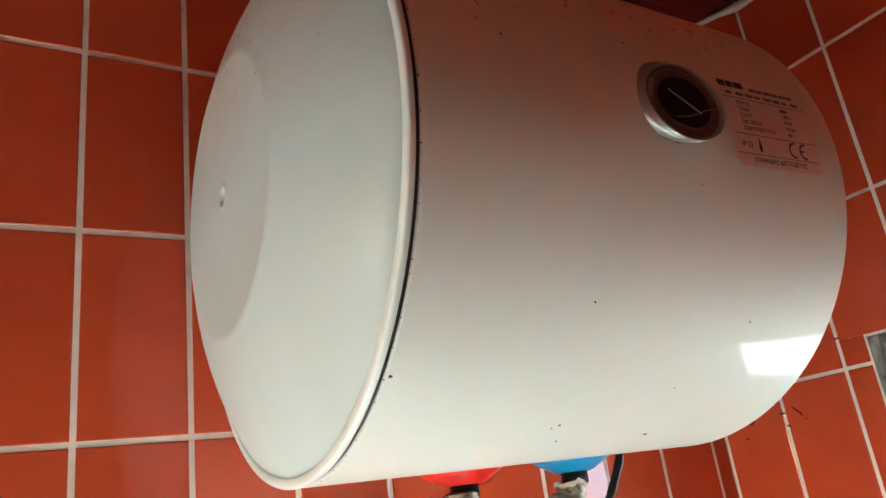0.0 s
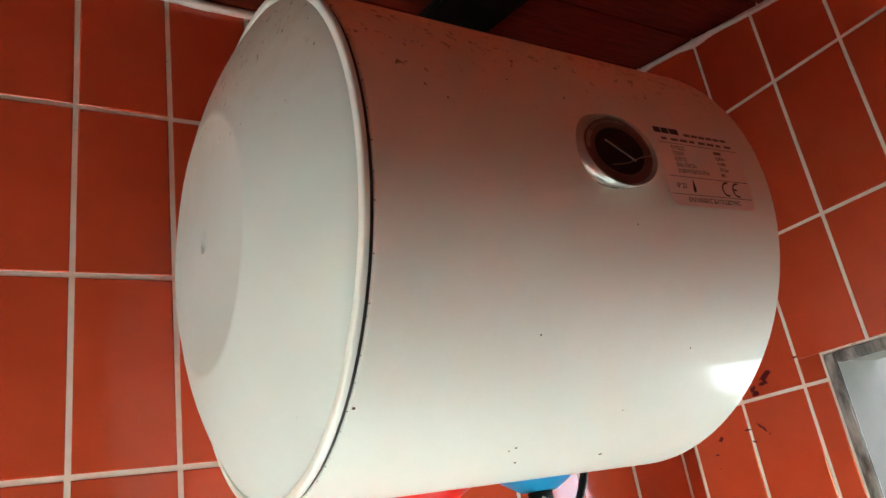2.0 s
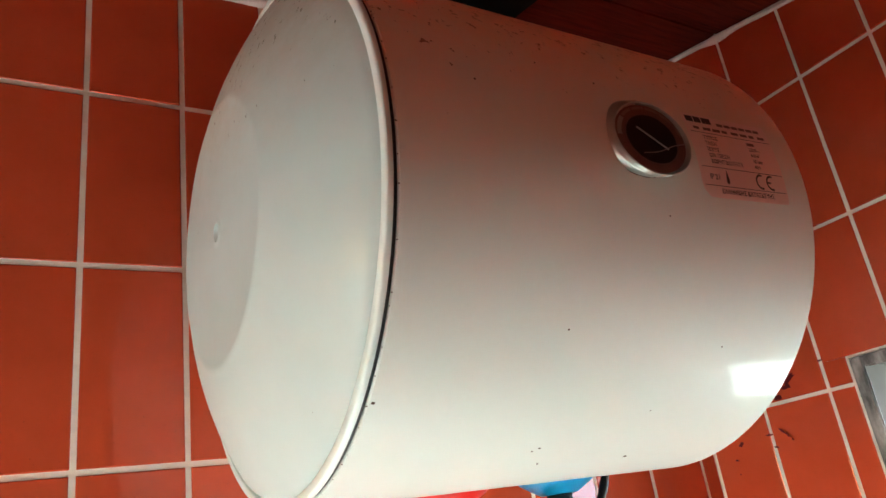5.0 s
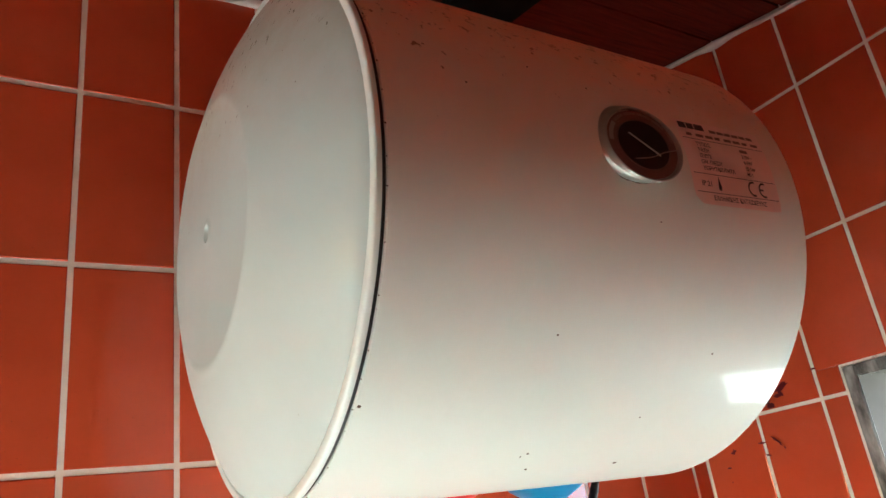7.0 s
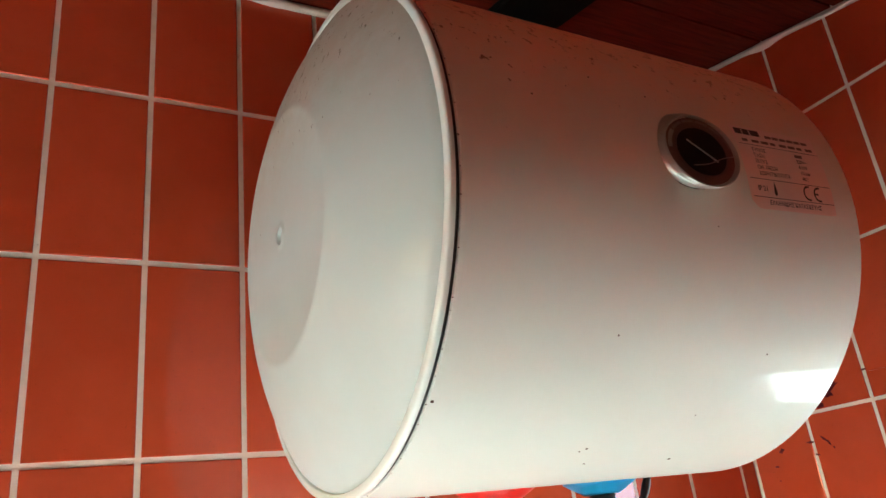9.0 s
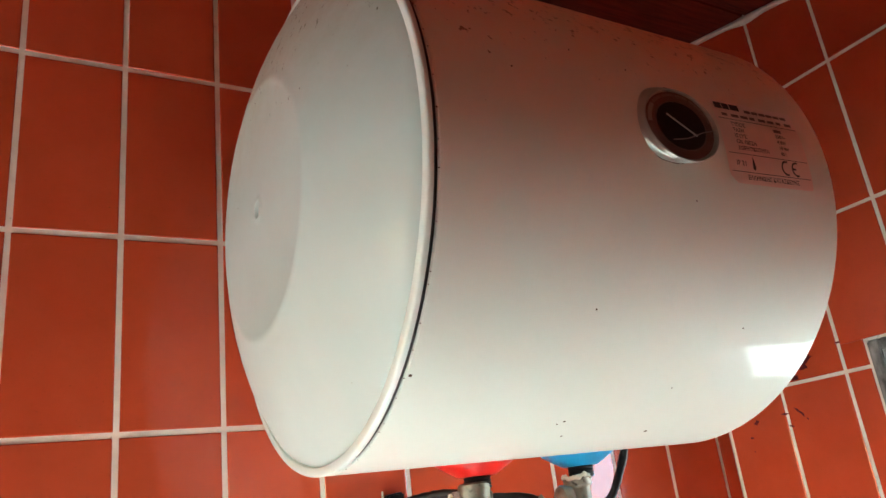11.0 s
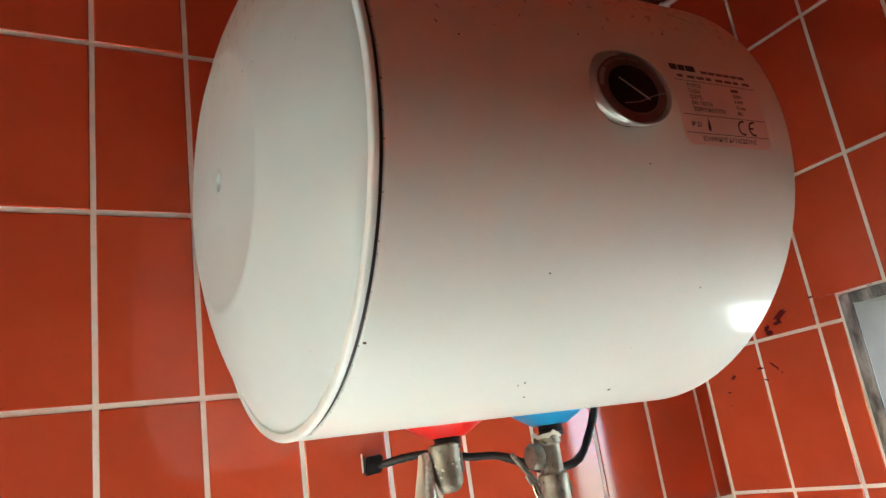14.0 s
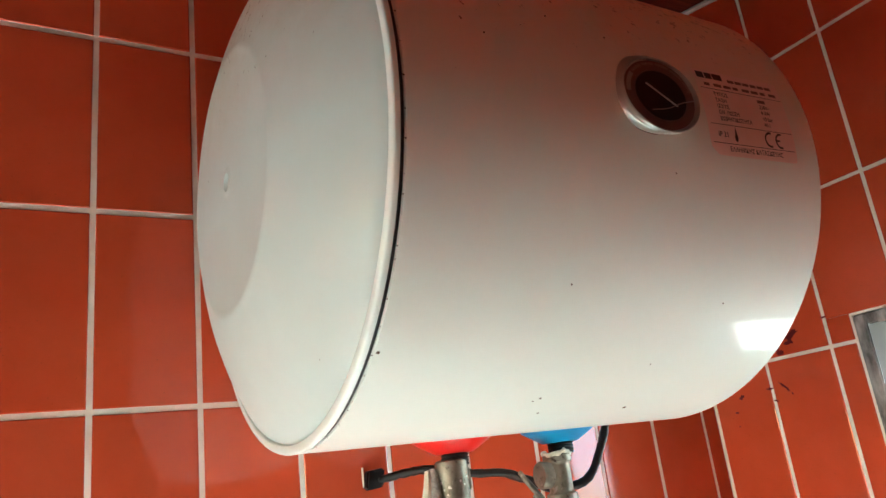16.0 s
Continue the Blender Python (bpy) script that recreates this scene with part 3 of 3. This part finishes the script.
printed("printed_word", "ΕΛΛΗΝΙΚΗΣ ΚΑΤΑΣΚΕΥΗΣ", 0.404, -0.0272, 0.0052, INK, 0.063)

# chips in the enamel
rnd = random.Random(12)


def chip(x, arc, size, label="tiny rusty chip in the enamel"):
    c = on_shell(x, arc)
    n = Vector((0, c.y, c.z)).normalized()
    m = Matrix.Translation(c) @ n.to_track_quat("Z", "Y").to_matrix().to_4x4()
    ring = [(size * rnd.uniform(0.5, 1.1) * math.cos(q), size * rnd.uniform(0.4, 0.9) * math.sin(q)) for q in (2 * math.pi * k / 9 for k in range(9))]
    part("enamel_chip", blob(ring, 0.0004, m), RUST, heater, label, False)


for x, arc, size in ((0.2560, -0.1353, 0.0010), (0.3822, -0.2667, 0.0022), (0.2770, -0.2402, 0.0013), (0.2720, -0.2437, 0.0009), (0.2896, -0.2642, 0.0013), (0.4121, -0.1474, 0.0010), (0.1250, -0.1857, 0.0018),
                     (0.1850, 0.0287, 0.0010), (0.3400, -0.0520, 0.0008), (0.2450, 0.0600, 0.0011), (0.2960, 0.0520, 0.0012), (0.3650, -0.2050, 0.0007)):
    chip(x, arc, size)
# the enamel is nibbled along the edge next to the end cap
for k in range(22):
    chip(HX0 - 0.0002 + rnd.uniform(0, 0.0005), -0.30 + 0.0190 * k + rnd.uniform(-0.007, 0.007), rnd.uniform(0.0003, 0.0009), "dark nick along the enamel edge")


# collars and threads under the shell
def collar(x, mat, label):
    m = Matrix.Translation((x - 0.325, 0.04, -HR + 0.001))
    prof = [(0.013, 0.006), (0.0352, 0.0034), (0.0360, 0.0022), (0.0354, 0.0008), (0.0305, -0.0024), (0.0240, -0.0064), (0.0190, -0.0094), (0.0172, -0.0104), (0.0160, -0.0108), (0.0125, -0.0108)]
    c = part("pipe_collar", lathe(prof, 56, m=m), mat, heater, label)
    thread = []
    for i in range(9):
        thread += [(0.0125 if i % 2 else 0.0112, -0.0110 - i * 0.0013)]
    part("pipe_thread", lathe([(0.0, -0.011)] + thread + [(0.0, -0.0225)], 28, m=m), RUBBER, heater, "black threaded pipe stub")
    return c


collar(0.2720, RED, "red plastic hot water collar")
collar(0.3890, BLUE, "blue plastic cold water collar")

# ---------------------------------------------------------------- pipe fittings
hot = empty("hot_water_elbow", Matrix.Translation((0.2675, HY + 0.04, 1.661)) @ Matrix.Diagonal((0.93, 0.93, 1.05, 1.0)), "tarnished nickel elbow screwed under the red collar", "pipe fitting")
prof = [(0.0, 0.001), (0.0128, 0.001), (0.0152, -0.0005), (0.0156, -0.004), (0.0150, -0.0075), (0.0146, -0.0085), (0.0147, -0.021), (0.0147, -0.0275), (0.0140, -0.0325), (0.0115, -0.0368), (0.007, -0.0392), (0.0, -0.0400)]
elbow = part("elbow_body", lathe(prof, 40), NICKEL, hot)
part("elbow_rib", box(0.0118, 0.0152, -0.0085, -0.003, -0.024, -0.0065, 0.001), NICKEL, hot)
side = Matrix.Translation((-0.001, 0.002, -0.024)) @ Vector((-0.80, 0.38, -0.46)).to_track_quat("Z", "Y").to_matrix().to_4x4()
part("elbow_mouth", lathe([(0.0, 0.0), (0.0105, 0.0), (0.0110, 0.010), (0.0132, 0.0108), (0.0136, 0.0145), (0.0120, 0.0165), (0.0098, 0.0168), (0.0, 0.0160)], 36, m=side), NICKEL, hot)
part("thread_tape", lathe([(0.0122, 0.0120), (0.0148, 0.0130), (0.0152, 0.0160), (0.0128, 0.0182), (0.0105, 0.0176)], 30, m=side), TAPE, hot, "cream thread tape squeezed out of the joint")
rnd = random.Random(3)
bm = bmesh.new()
for k in range(16):
    q = rnd.uniform(-3.4, -0.6)
    zc = rnd.uniform(-0.034, -0.012)
    rr = 0.0142 if zc > -0.026 else 0.0142 - (-0.026 - zc) * 0.45
    c = Vector((rr * math.cos(q), rr * math.sin(q), zc))
    m = Matrix.Translation(c) @ Vector((c.x, c.y, 0.0)).normalized().to_track_quat("Z", "Y").to_matrix().to_4x4()
    size = rnd.uniform(0.0008, 0.0022)
    blob([(size * rnd.uniform(0.6, 1.1) * math.cos(w), size * rnd.uniform(0.6, 1.2) * math.sin(w)) for w in (2 * math.pi * i / 8 for i in range(8))], 0.0006, m, bm)
part("limescale", bm, LIME, hot, "white limescale crust")
bm = tube([(-0.017, 0.006, -0.006), (-0.019, 0.002, -0.018), (-0.022, -0.002, -0.032), (-0.024, -0.004, -0.046)], [0.005, 0.0058, 0.0062, 0.0062], 18, 4)
part("hose", bm, BRAID, hot, "steel braided hose end")
bm = lathe([(0.0066, 0.0), (0.0072, -0.001), (0.0072, -0.0085), (0.0066, -0.0095), (0.0066, -0.014), (0.0074, -0.015), (0.0074, -0.03), (0, -0.03)], 28, m=Matrix.Translation((-0.0242, -0.004, -0.044)))
part("hose_ferrule", bm, CHROME, hot, "bright chrome ferrule")
bm = bmesh.new()
rows = [(-0.024, 0.004, -0.006, 0.0022), (-0.026, 0.0005, -0.016, 0.0042), (-0.029, -0.002, -0.03, 0.0065), (-0.0325, -0.004, -0.0455, 0.0085)]
front, back = [], []
for x, y, z, w in rows:
    front.append([bm.verts.new((x - w, y, z)), bm.verts.new((x - w * 0.2, y - 0.0022, z + 0.0005)), bm.verts.new((x + w, y - 0.0005, z - 0.001))])
    back.append([bm.verts.new((x - w, y + 0.0008, z)), bm.verts.new((x - w * 0.2, y - 0.0012, z + 0.0005)), bm.verts.new((x + w, y + 0.0006, z - 0.001))])
for sheet in (front, back):
    for a, b in zip(sheet, sheet[1:]):
        for i in range(2):
            bm.faces.new((a[i], a[i + 1], b[i + 1], b[i]))
for a, b in ((front[0], back[0]), (front[-1], back[-1])):
    for i in range(2):
        bm.faces.new((a[i], a[i + 1], b[i + 1], b[i]))
for i in range(3):
    for k in (0, 2):
        bm.faces.new((front[i][k], front[i + 1][k], back[i + 1][k], back[i][k]))
part("tape_tail", bm, TAPE, hot, "loose folded tail of cream tape")

cold = empty("safety_valve", Matrix.Translation((0.3825, HY + 0.04, 1.6555)) @ Matrix.Diagonal((0.93, 0.93, 1.05, 1.0)), "tarnished nickel safety valve screwed under the blue collar", "valve")
prof = [(0.0, 0.002), (0.0120, 0.002), (0.0142, 0.0005), (0.0145, -0.005), (0.0128, -0.0065), (0.0122, -0.008), (0.0120, -0.030), (0.0128, -0.0315), (0.0152, -0.033), (0.0158, -0.037), (0.0150, -0.041),
        (0.0148, -0.054), (0.0142, -0.060), (0.0120, -0.066), (0.0085, -0.0695), (0.0, -0.0708)]
part("valve_body", lathe(prof, 40), NICKEL, cold)
bm = tube([(0.0132 * math.cos(q), 0.0132 * math.sin(q), 0.0018 + 0.0012 * math.sin(3 * q) + 0.0006 * math.sin(7 * q)) for q in (2 * math.pi * k / 24 for k in range(25))], 0.0021, 8, 2, wobble=0.35, seed=8)
part("thread_tape", bm, TAPE, cold, "ragged thread tape round the joint")
side = Matrix.Translation((-0.006, -0.001, -0.016)) @ Matrix.Rotation(radians(-88), 4, "Y")
part("valve_stem", lathe([(0.0, 0.0), (0.006, 0.0), (0.006, 0.012), (0.0, 0.012)], 24, m=side), NICKEL, cold)
part("valve_cap", lathe([(0.0, 0.007), (0.0098, 0.007), (0.0115, 0.0085), (0.0118, 0.0175), (0.0104, 0.0195), (0.0, 0.0200)], 36, m=side), NICKEL, cold, "round grey valve cap")
bm = tube([(-0.002, 0.026, -0.040), (-0.009, 0.030, -0.030), (-0.016, 0.035, -0.019), (-0.021, 0.039, -0.010)], [0.0030, 0.0030, 0.0028, 0.0022], 16, 4)
part("release_lever", bm, NICKEL, cold, "slanting release lever")
bm = tube([(-0.001, 0.020, -0.050), (-0.008, 0.023, -0.042), (-0.014, 0.027, -0.031)], [0.0034, 0.0034, 0.0028], 16, 4)
part("lever_pin", bm, NICKEL, cold)
bm = tube([(-0.0145, 0.016, -0.040), (-0.0140, 0.014, -0.048), (-0.0125, 0.011, -0.058), (-0.0115, 0.009, -0.066)], [0.0032, 0.0034, 0.0042, 0.0044], 16, 4)
part("drain_spout", bm, CHROME, cold, "small chrome drain spout")
part("drain_nut", lathe([(0.0, 0.003), (0.0046, 0.003), (0.0055, 0.0015), (0.0055, -0.0035), (0.0044, -0.0045), (0.0, -0.0045)], 6, m=Matrix.Translation((-0.0130, 0.0115, -0.056))), CHROME, cold)
side = Matrix.Translation((0.0, 0.002, -0.056)) @ Vector((-0.74, 0.5, -0.42)).to_track_quat("Z", "Y").to_matrix().to_4x4()
part("side_mouth", lathe([(0.0, 0.0), (0.0105, 0.0), (0.0110, 0.008), (0.0128, 0.009), (0.0130, 0.013), (0.0110, 0.0148), (0.0, 0.0148)], 36, m=side), NICKEL, cold)
part("hose_nut", lathe([(0.0, 0.006), (0.0105, 0.006), (0.0122, 0.004), (0.0122, -0.011), (0.0105, -0.0125), (0.0, -0.0125)], 6, m=Matrix.Translation((-0.014, -0.004, -0.079))), NICKEL, cold, "hexagonal hose nut")
part("hose", tube([(-0.014, -0.004, -0.088), (-0.015, -0.002, -0.12), (-0.014, 0.03, -0.2), (-0.01, 0.1, -0.3), (0.0, 0.2, -0.36)], 0.0072, 18, 6), BRAID, cold, "steel braided hose")
part("flat_rib", box(0.0140, 0.0166, -0.007, 0.001, -0.052, -0.040, 0.0008), NICKEL, cold)

# ---------------------------------------------------------------- cable
CABLE_LINE = [(0.456, -0.205, 1.700), (0.453, -0.2, 1.678),(0.447, -0.195, 1.659),(0.438, -0.185, 1.635),(0.426, -0.175, 1.626),(0.412, -0.15, 1.626),(0.403, -0.12, 1.637),(0.389, -0.1, 1.646),(0.363, -0.085, 1.649),(0.328, -0.06, 1.658),(0.31, -0.035, 1.658),(0.295, -0.015, 1.655),(0.286, -0.008, 1.655)]
cable = empty("power_cable", Matrix.Translation(CABLE_LINE[-1]), "black taped power cable sagging behind the pipe fittings", "cable")
bm = tube(CABLE_LINE, [0.0042] * 4 + [0.0046] * (len(CABLE_LINE) - 4), 14, 6, wobble=0.10, seed=5)
bmesh.ops.translate(bm, verts=bm.verts, vec=-Vector(CABLE_LINE[-1]))
part("cable_run", bm, CABLE, cable)
end = Vector(CABLE_LINE[-1])
bm = box(-0.013, 0.008, -0.005, 0.006, -0.010, 0.010, 0.002)
for v in bm.verts:
    v.co += Vector((0.002 * math.sin(v.co.z * 300), 0, 0.0015 * math.sin(v.co.x * 260)))
part("taped_end", bm, CABLE, cable, "black tape wrapped round the cable end")
part("wall_outlet", box(-0.0143, -0.0135, 0.002, 0.006, -0.007, 0.014, 0.0003), TAPE, cable, "chipped pale edge of the wall outlet")

# ---------------------------------------------------------------- paint splashes on the side wall
splash = empty("paint_splash", Matrix.Translation((X_RIGHT - 0.0036, -0.13, 1.74)), "dark red dried paint splashes on the tiles", "stain")
rnd = random.Random(21)
for yy, zz, along, across, tilt in ((-0.1555, 1.777, 0.0125, 0.0048, 68), (-0.150, 1.768, 0.008, 0.0036, 85), (-0.130, 1.763, 0.0065, 0.0040, 40), (-0.132, 1.756, 0.0065, 0.0042, 90), (-0.126, 1.7125, 0.0095, 0.0016, 130), (-0.131, 1.7065, 0.004, 0.0011, 135),
                                    (-0.1366, 1.7007, 0.0020, 0.0012, 150), (-0.054, 1.7075, 0.0062, 0.0032, 60), (-0.0405, 1.687, 0.0045, 0.0014, 100), (-0.040, 1.668, 0.0014, 0.0011, 0), (-0.2075, 1.7885, 0.006, 0.0014, 92), (-0.103, 1.712, 0.006, 0.0018, 95), (-0.109, 1.695, 0.005, 0.0015, 100)):
    along, across, tilt = along * 1.05, across * 1.15, -tilt
    ring = []
    for k in range(14):
        q = 2 * math.pi * k / 14
        ring.append((along * rnd.uniform(0.55, 1.1) * math.cos(q), across * rnd.uniform(0.45, 1.15) * math.sin(q)))
    m = Matrix.Translation((0, yy + 0.13, zz - 1.74)) @ Matrix.Rotation(radians(-90), 4, "Y") @ Matrix.Rotation(radians(tilt), 4, "Z")
    part("splash", blob(ring, 0.0005, m), STAIN, splash, "", False)


# ---------------------------------------------------------------- wall tiles, last
TILE_MESH = {}


def tile_mesh(corners):
    """A glazed tile with a softened edge from four corners (u, v), thickness along +w."""
    key = tuple(round(c, 4) for uv in corners for c in uv)
    if key in TILE_MESH:
        return TILE_MESH[key]
    cu = sum(u for u, v in corners) / 4
    cv = sum(v for u, v in corners) / 4
    bm = bmesh.new()
    rings = []
    for inset, w in ((0.0, -0.001), (0.0, 0.0003), (0.0005, 0.0009), (0.0014, 0.0012)):
        rings.append([bm.verts.new((u - math.copysign(min(inset, abs(u - cu)), u - cu), v - math.copysign(min(inset, abs(v - cv)), v - cv), w)) for u, v in corners])
    for a, b in zip(rings, rings[1:]):
        for i in range(4):
            bm.faces.new((a[i], a[(i + 1) % 4], b[(i + 1) % 4], b[i]))
    bm.faces.new(rings[-1])
    me = finish(bm, "tile", TILE, False)
    TILE_MESH[key] = me
    return me


tile_rnd = random.Random(7)


def add_tile(wall, frame_m, u0, u1, v0, v1, top=None):
    """One tile on a wall; top(u): a sloping upper edge that cuts it."""
    va, vb = v1, v1
    if top:
        va, vb = min(v1, top(u0)), min(v1, top(u1))
    if u1 - u0 < 0.008 or min(va, vb) - v0 < 0.008:
        return
    cu, cv = (u0 + u1) / 2, (v0 + v1) / 2
    me = tile_mesh([(u0 - cu, v0 - cv), (u1 - cu, v0 - cv), (u1 - cu, vb - cv), (u0 - cu, va - cv)])
    ob = new("tile", me)
    ob.parent = wall
    tilt = pose(0, 0, tile_rnd.uniform(-0.0003, 0.0003), tile_rnd.gauss(0, 0.12), tile_rnd.gauss(0, 0.16), tile_rnd.gauss(0, 0.08))
    ob.matrix_local = frame_m @ Matrix.Translation((cu, cv, 0)) @ tilt


def less(rects, hole):
    """The rectangles less one rectangular hole."""
    out = []
    a0, a1, b0, b1 = hole
    for u0, u1, v0, v1 in rects:
        if u1 <= a0 or u0 >= a1 or v1 <= b0 or v0 >= b1:
            out.append((u0, u1, v0, v1))
            continue
        if v1 > b1:
            out.append((u0, u1, b1, v1))
        if v0 < b0:
            out.append((u0, u1, v0, b0))
        m0, m1 = max(v0, b0), min(v1, b1)
        if u0 < a0:
            out.append((u0, a0, m0, m1))
        if u1 > a1:
            out.append((a1, u1, m0, m1))
    return out


G = JOINT / 2
GS = 0.0024                # half joint on the side wall
BACK = Matrix(((1, 0, 0, 0), (0, 0, -1, 0), (0, 1, 0, 0), (0, 0, 0, 1)))                 # u = x, v = z, out = -y
RIGHT = Matrix(((0, 0, -1, X_RIGHT), (-1, 0, 0, 0), (0, 1, 0, 0), (0, 0, 0, 1)))         # u = -y, v = z, out = -x
for row in range(-4, 2):
    z0, z1 = ROW0 + row * TILE_H, ROW0 + (row + 1) * TILE_H
    for col in range(-15, 9):
        u0, u1 = col * TILE_W + G, (col + 1) * TILE_W - G
        u1 = min(u1, X_RIGHT - 0.003)
        add_tile(wall_back, BACK, max(u0, X_LEFT + 0.003), u1, z0 + G, min(z1 - G, CEIL_Z - 0.008))
    for col in range(0, 10):
        edge = 0.1045 + (col - 1) * 0.1012
        u0, u1 = (0.004 if col == 0 else edge + GS), edge + 0.1012 - GS
        for q0, q1, v0, v1 in less([(u0, u1, z0 + 0.004 + GS, z1 + 0.004 - GS)], (-WIN_Y1 - 0.003, -WIN_Y0 + 0.003, WIN_Z0 - 0.003, WIN_Z1 + 0.003)):
            add_tile(wall_right, RIGHT, q0, q1, v0, v1, lambda u: ceiling_at(-u) - 0.008)

# courses out of the camera's sight, joined
LEFT = Matrix(((0, 0, 1, X_LEFT), (1, 0, 0, 0), (0, 1, 0, 0), (0, 0, 0, 1)))             # u = y, v = z, out = +x
for wall, frame_m, cols, edge0, pitch, end, rows, hole in (
        (wall_back, BACK, range(-14, 9), 0.0, TILE_W, X_RIGHT - 0.003, range(-10, -4), (9, 9, 9, 9)),
        (wall_right, RIGHT, range(0, 19), 0.0033, 0.1012, -Y_FRONT - 0.01, range(-10, -4), (9, 9, 9, 9)),
        (wall_left, LEFT, range(-18, 0), 0.0, TILE_W, 0.0, range(-10, 1), (-0.48, -0.08, -1, SUN_GAP_TOP))):
    bm = bmesh.new()
    for row in rows:
        for col in cols:
            u0, u1 = edge0 + col * pitch + G, min(edge0 + (col + 1) * pitch - G, end)
            z0, z1 = max(ROW0 + row * TILE_H + G, 0.002), ROW0 + (row + 1) * TILE_H - G
            for q0, q1, v0, v1 in less([(u0, u1, z0, z1)], hole):
                if q1 - q0 > 0.004 and v1 - v0 > 0.004:
                    box(q0, q1, v0, v1, -0.001, 0.003, bm=bm)
    bmesh.ops.transform(bm, matrix=frame_m, verts=bm.verts)
    lower = part("joined_tiles", bm, TILE, wall, "", False)
    tagged(lower, kind="stuff")
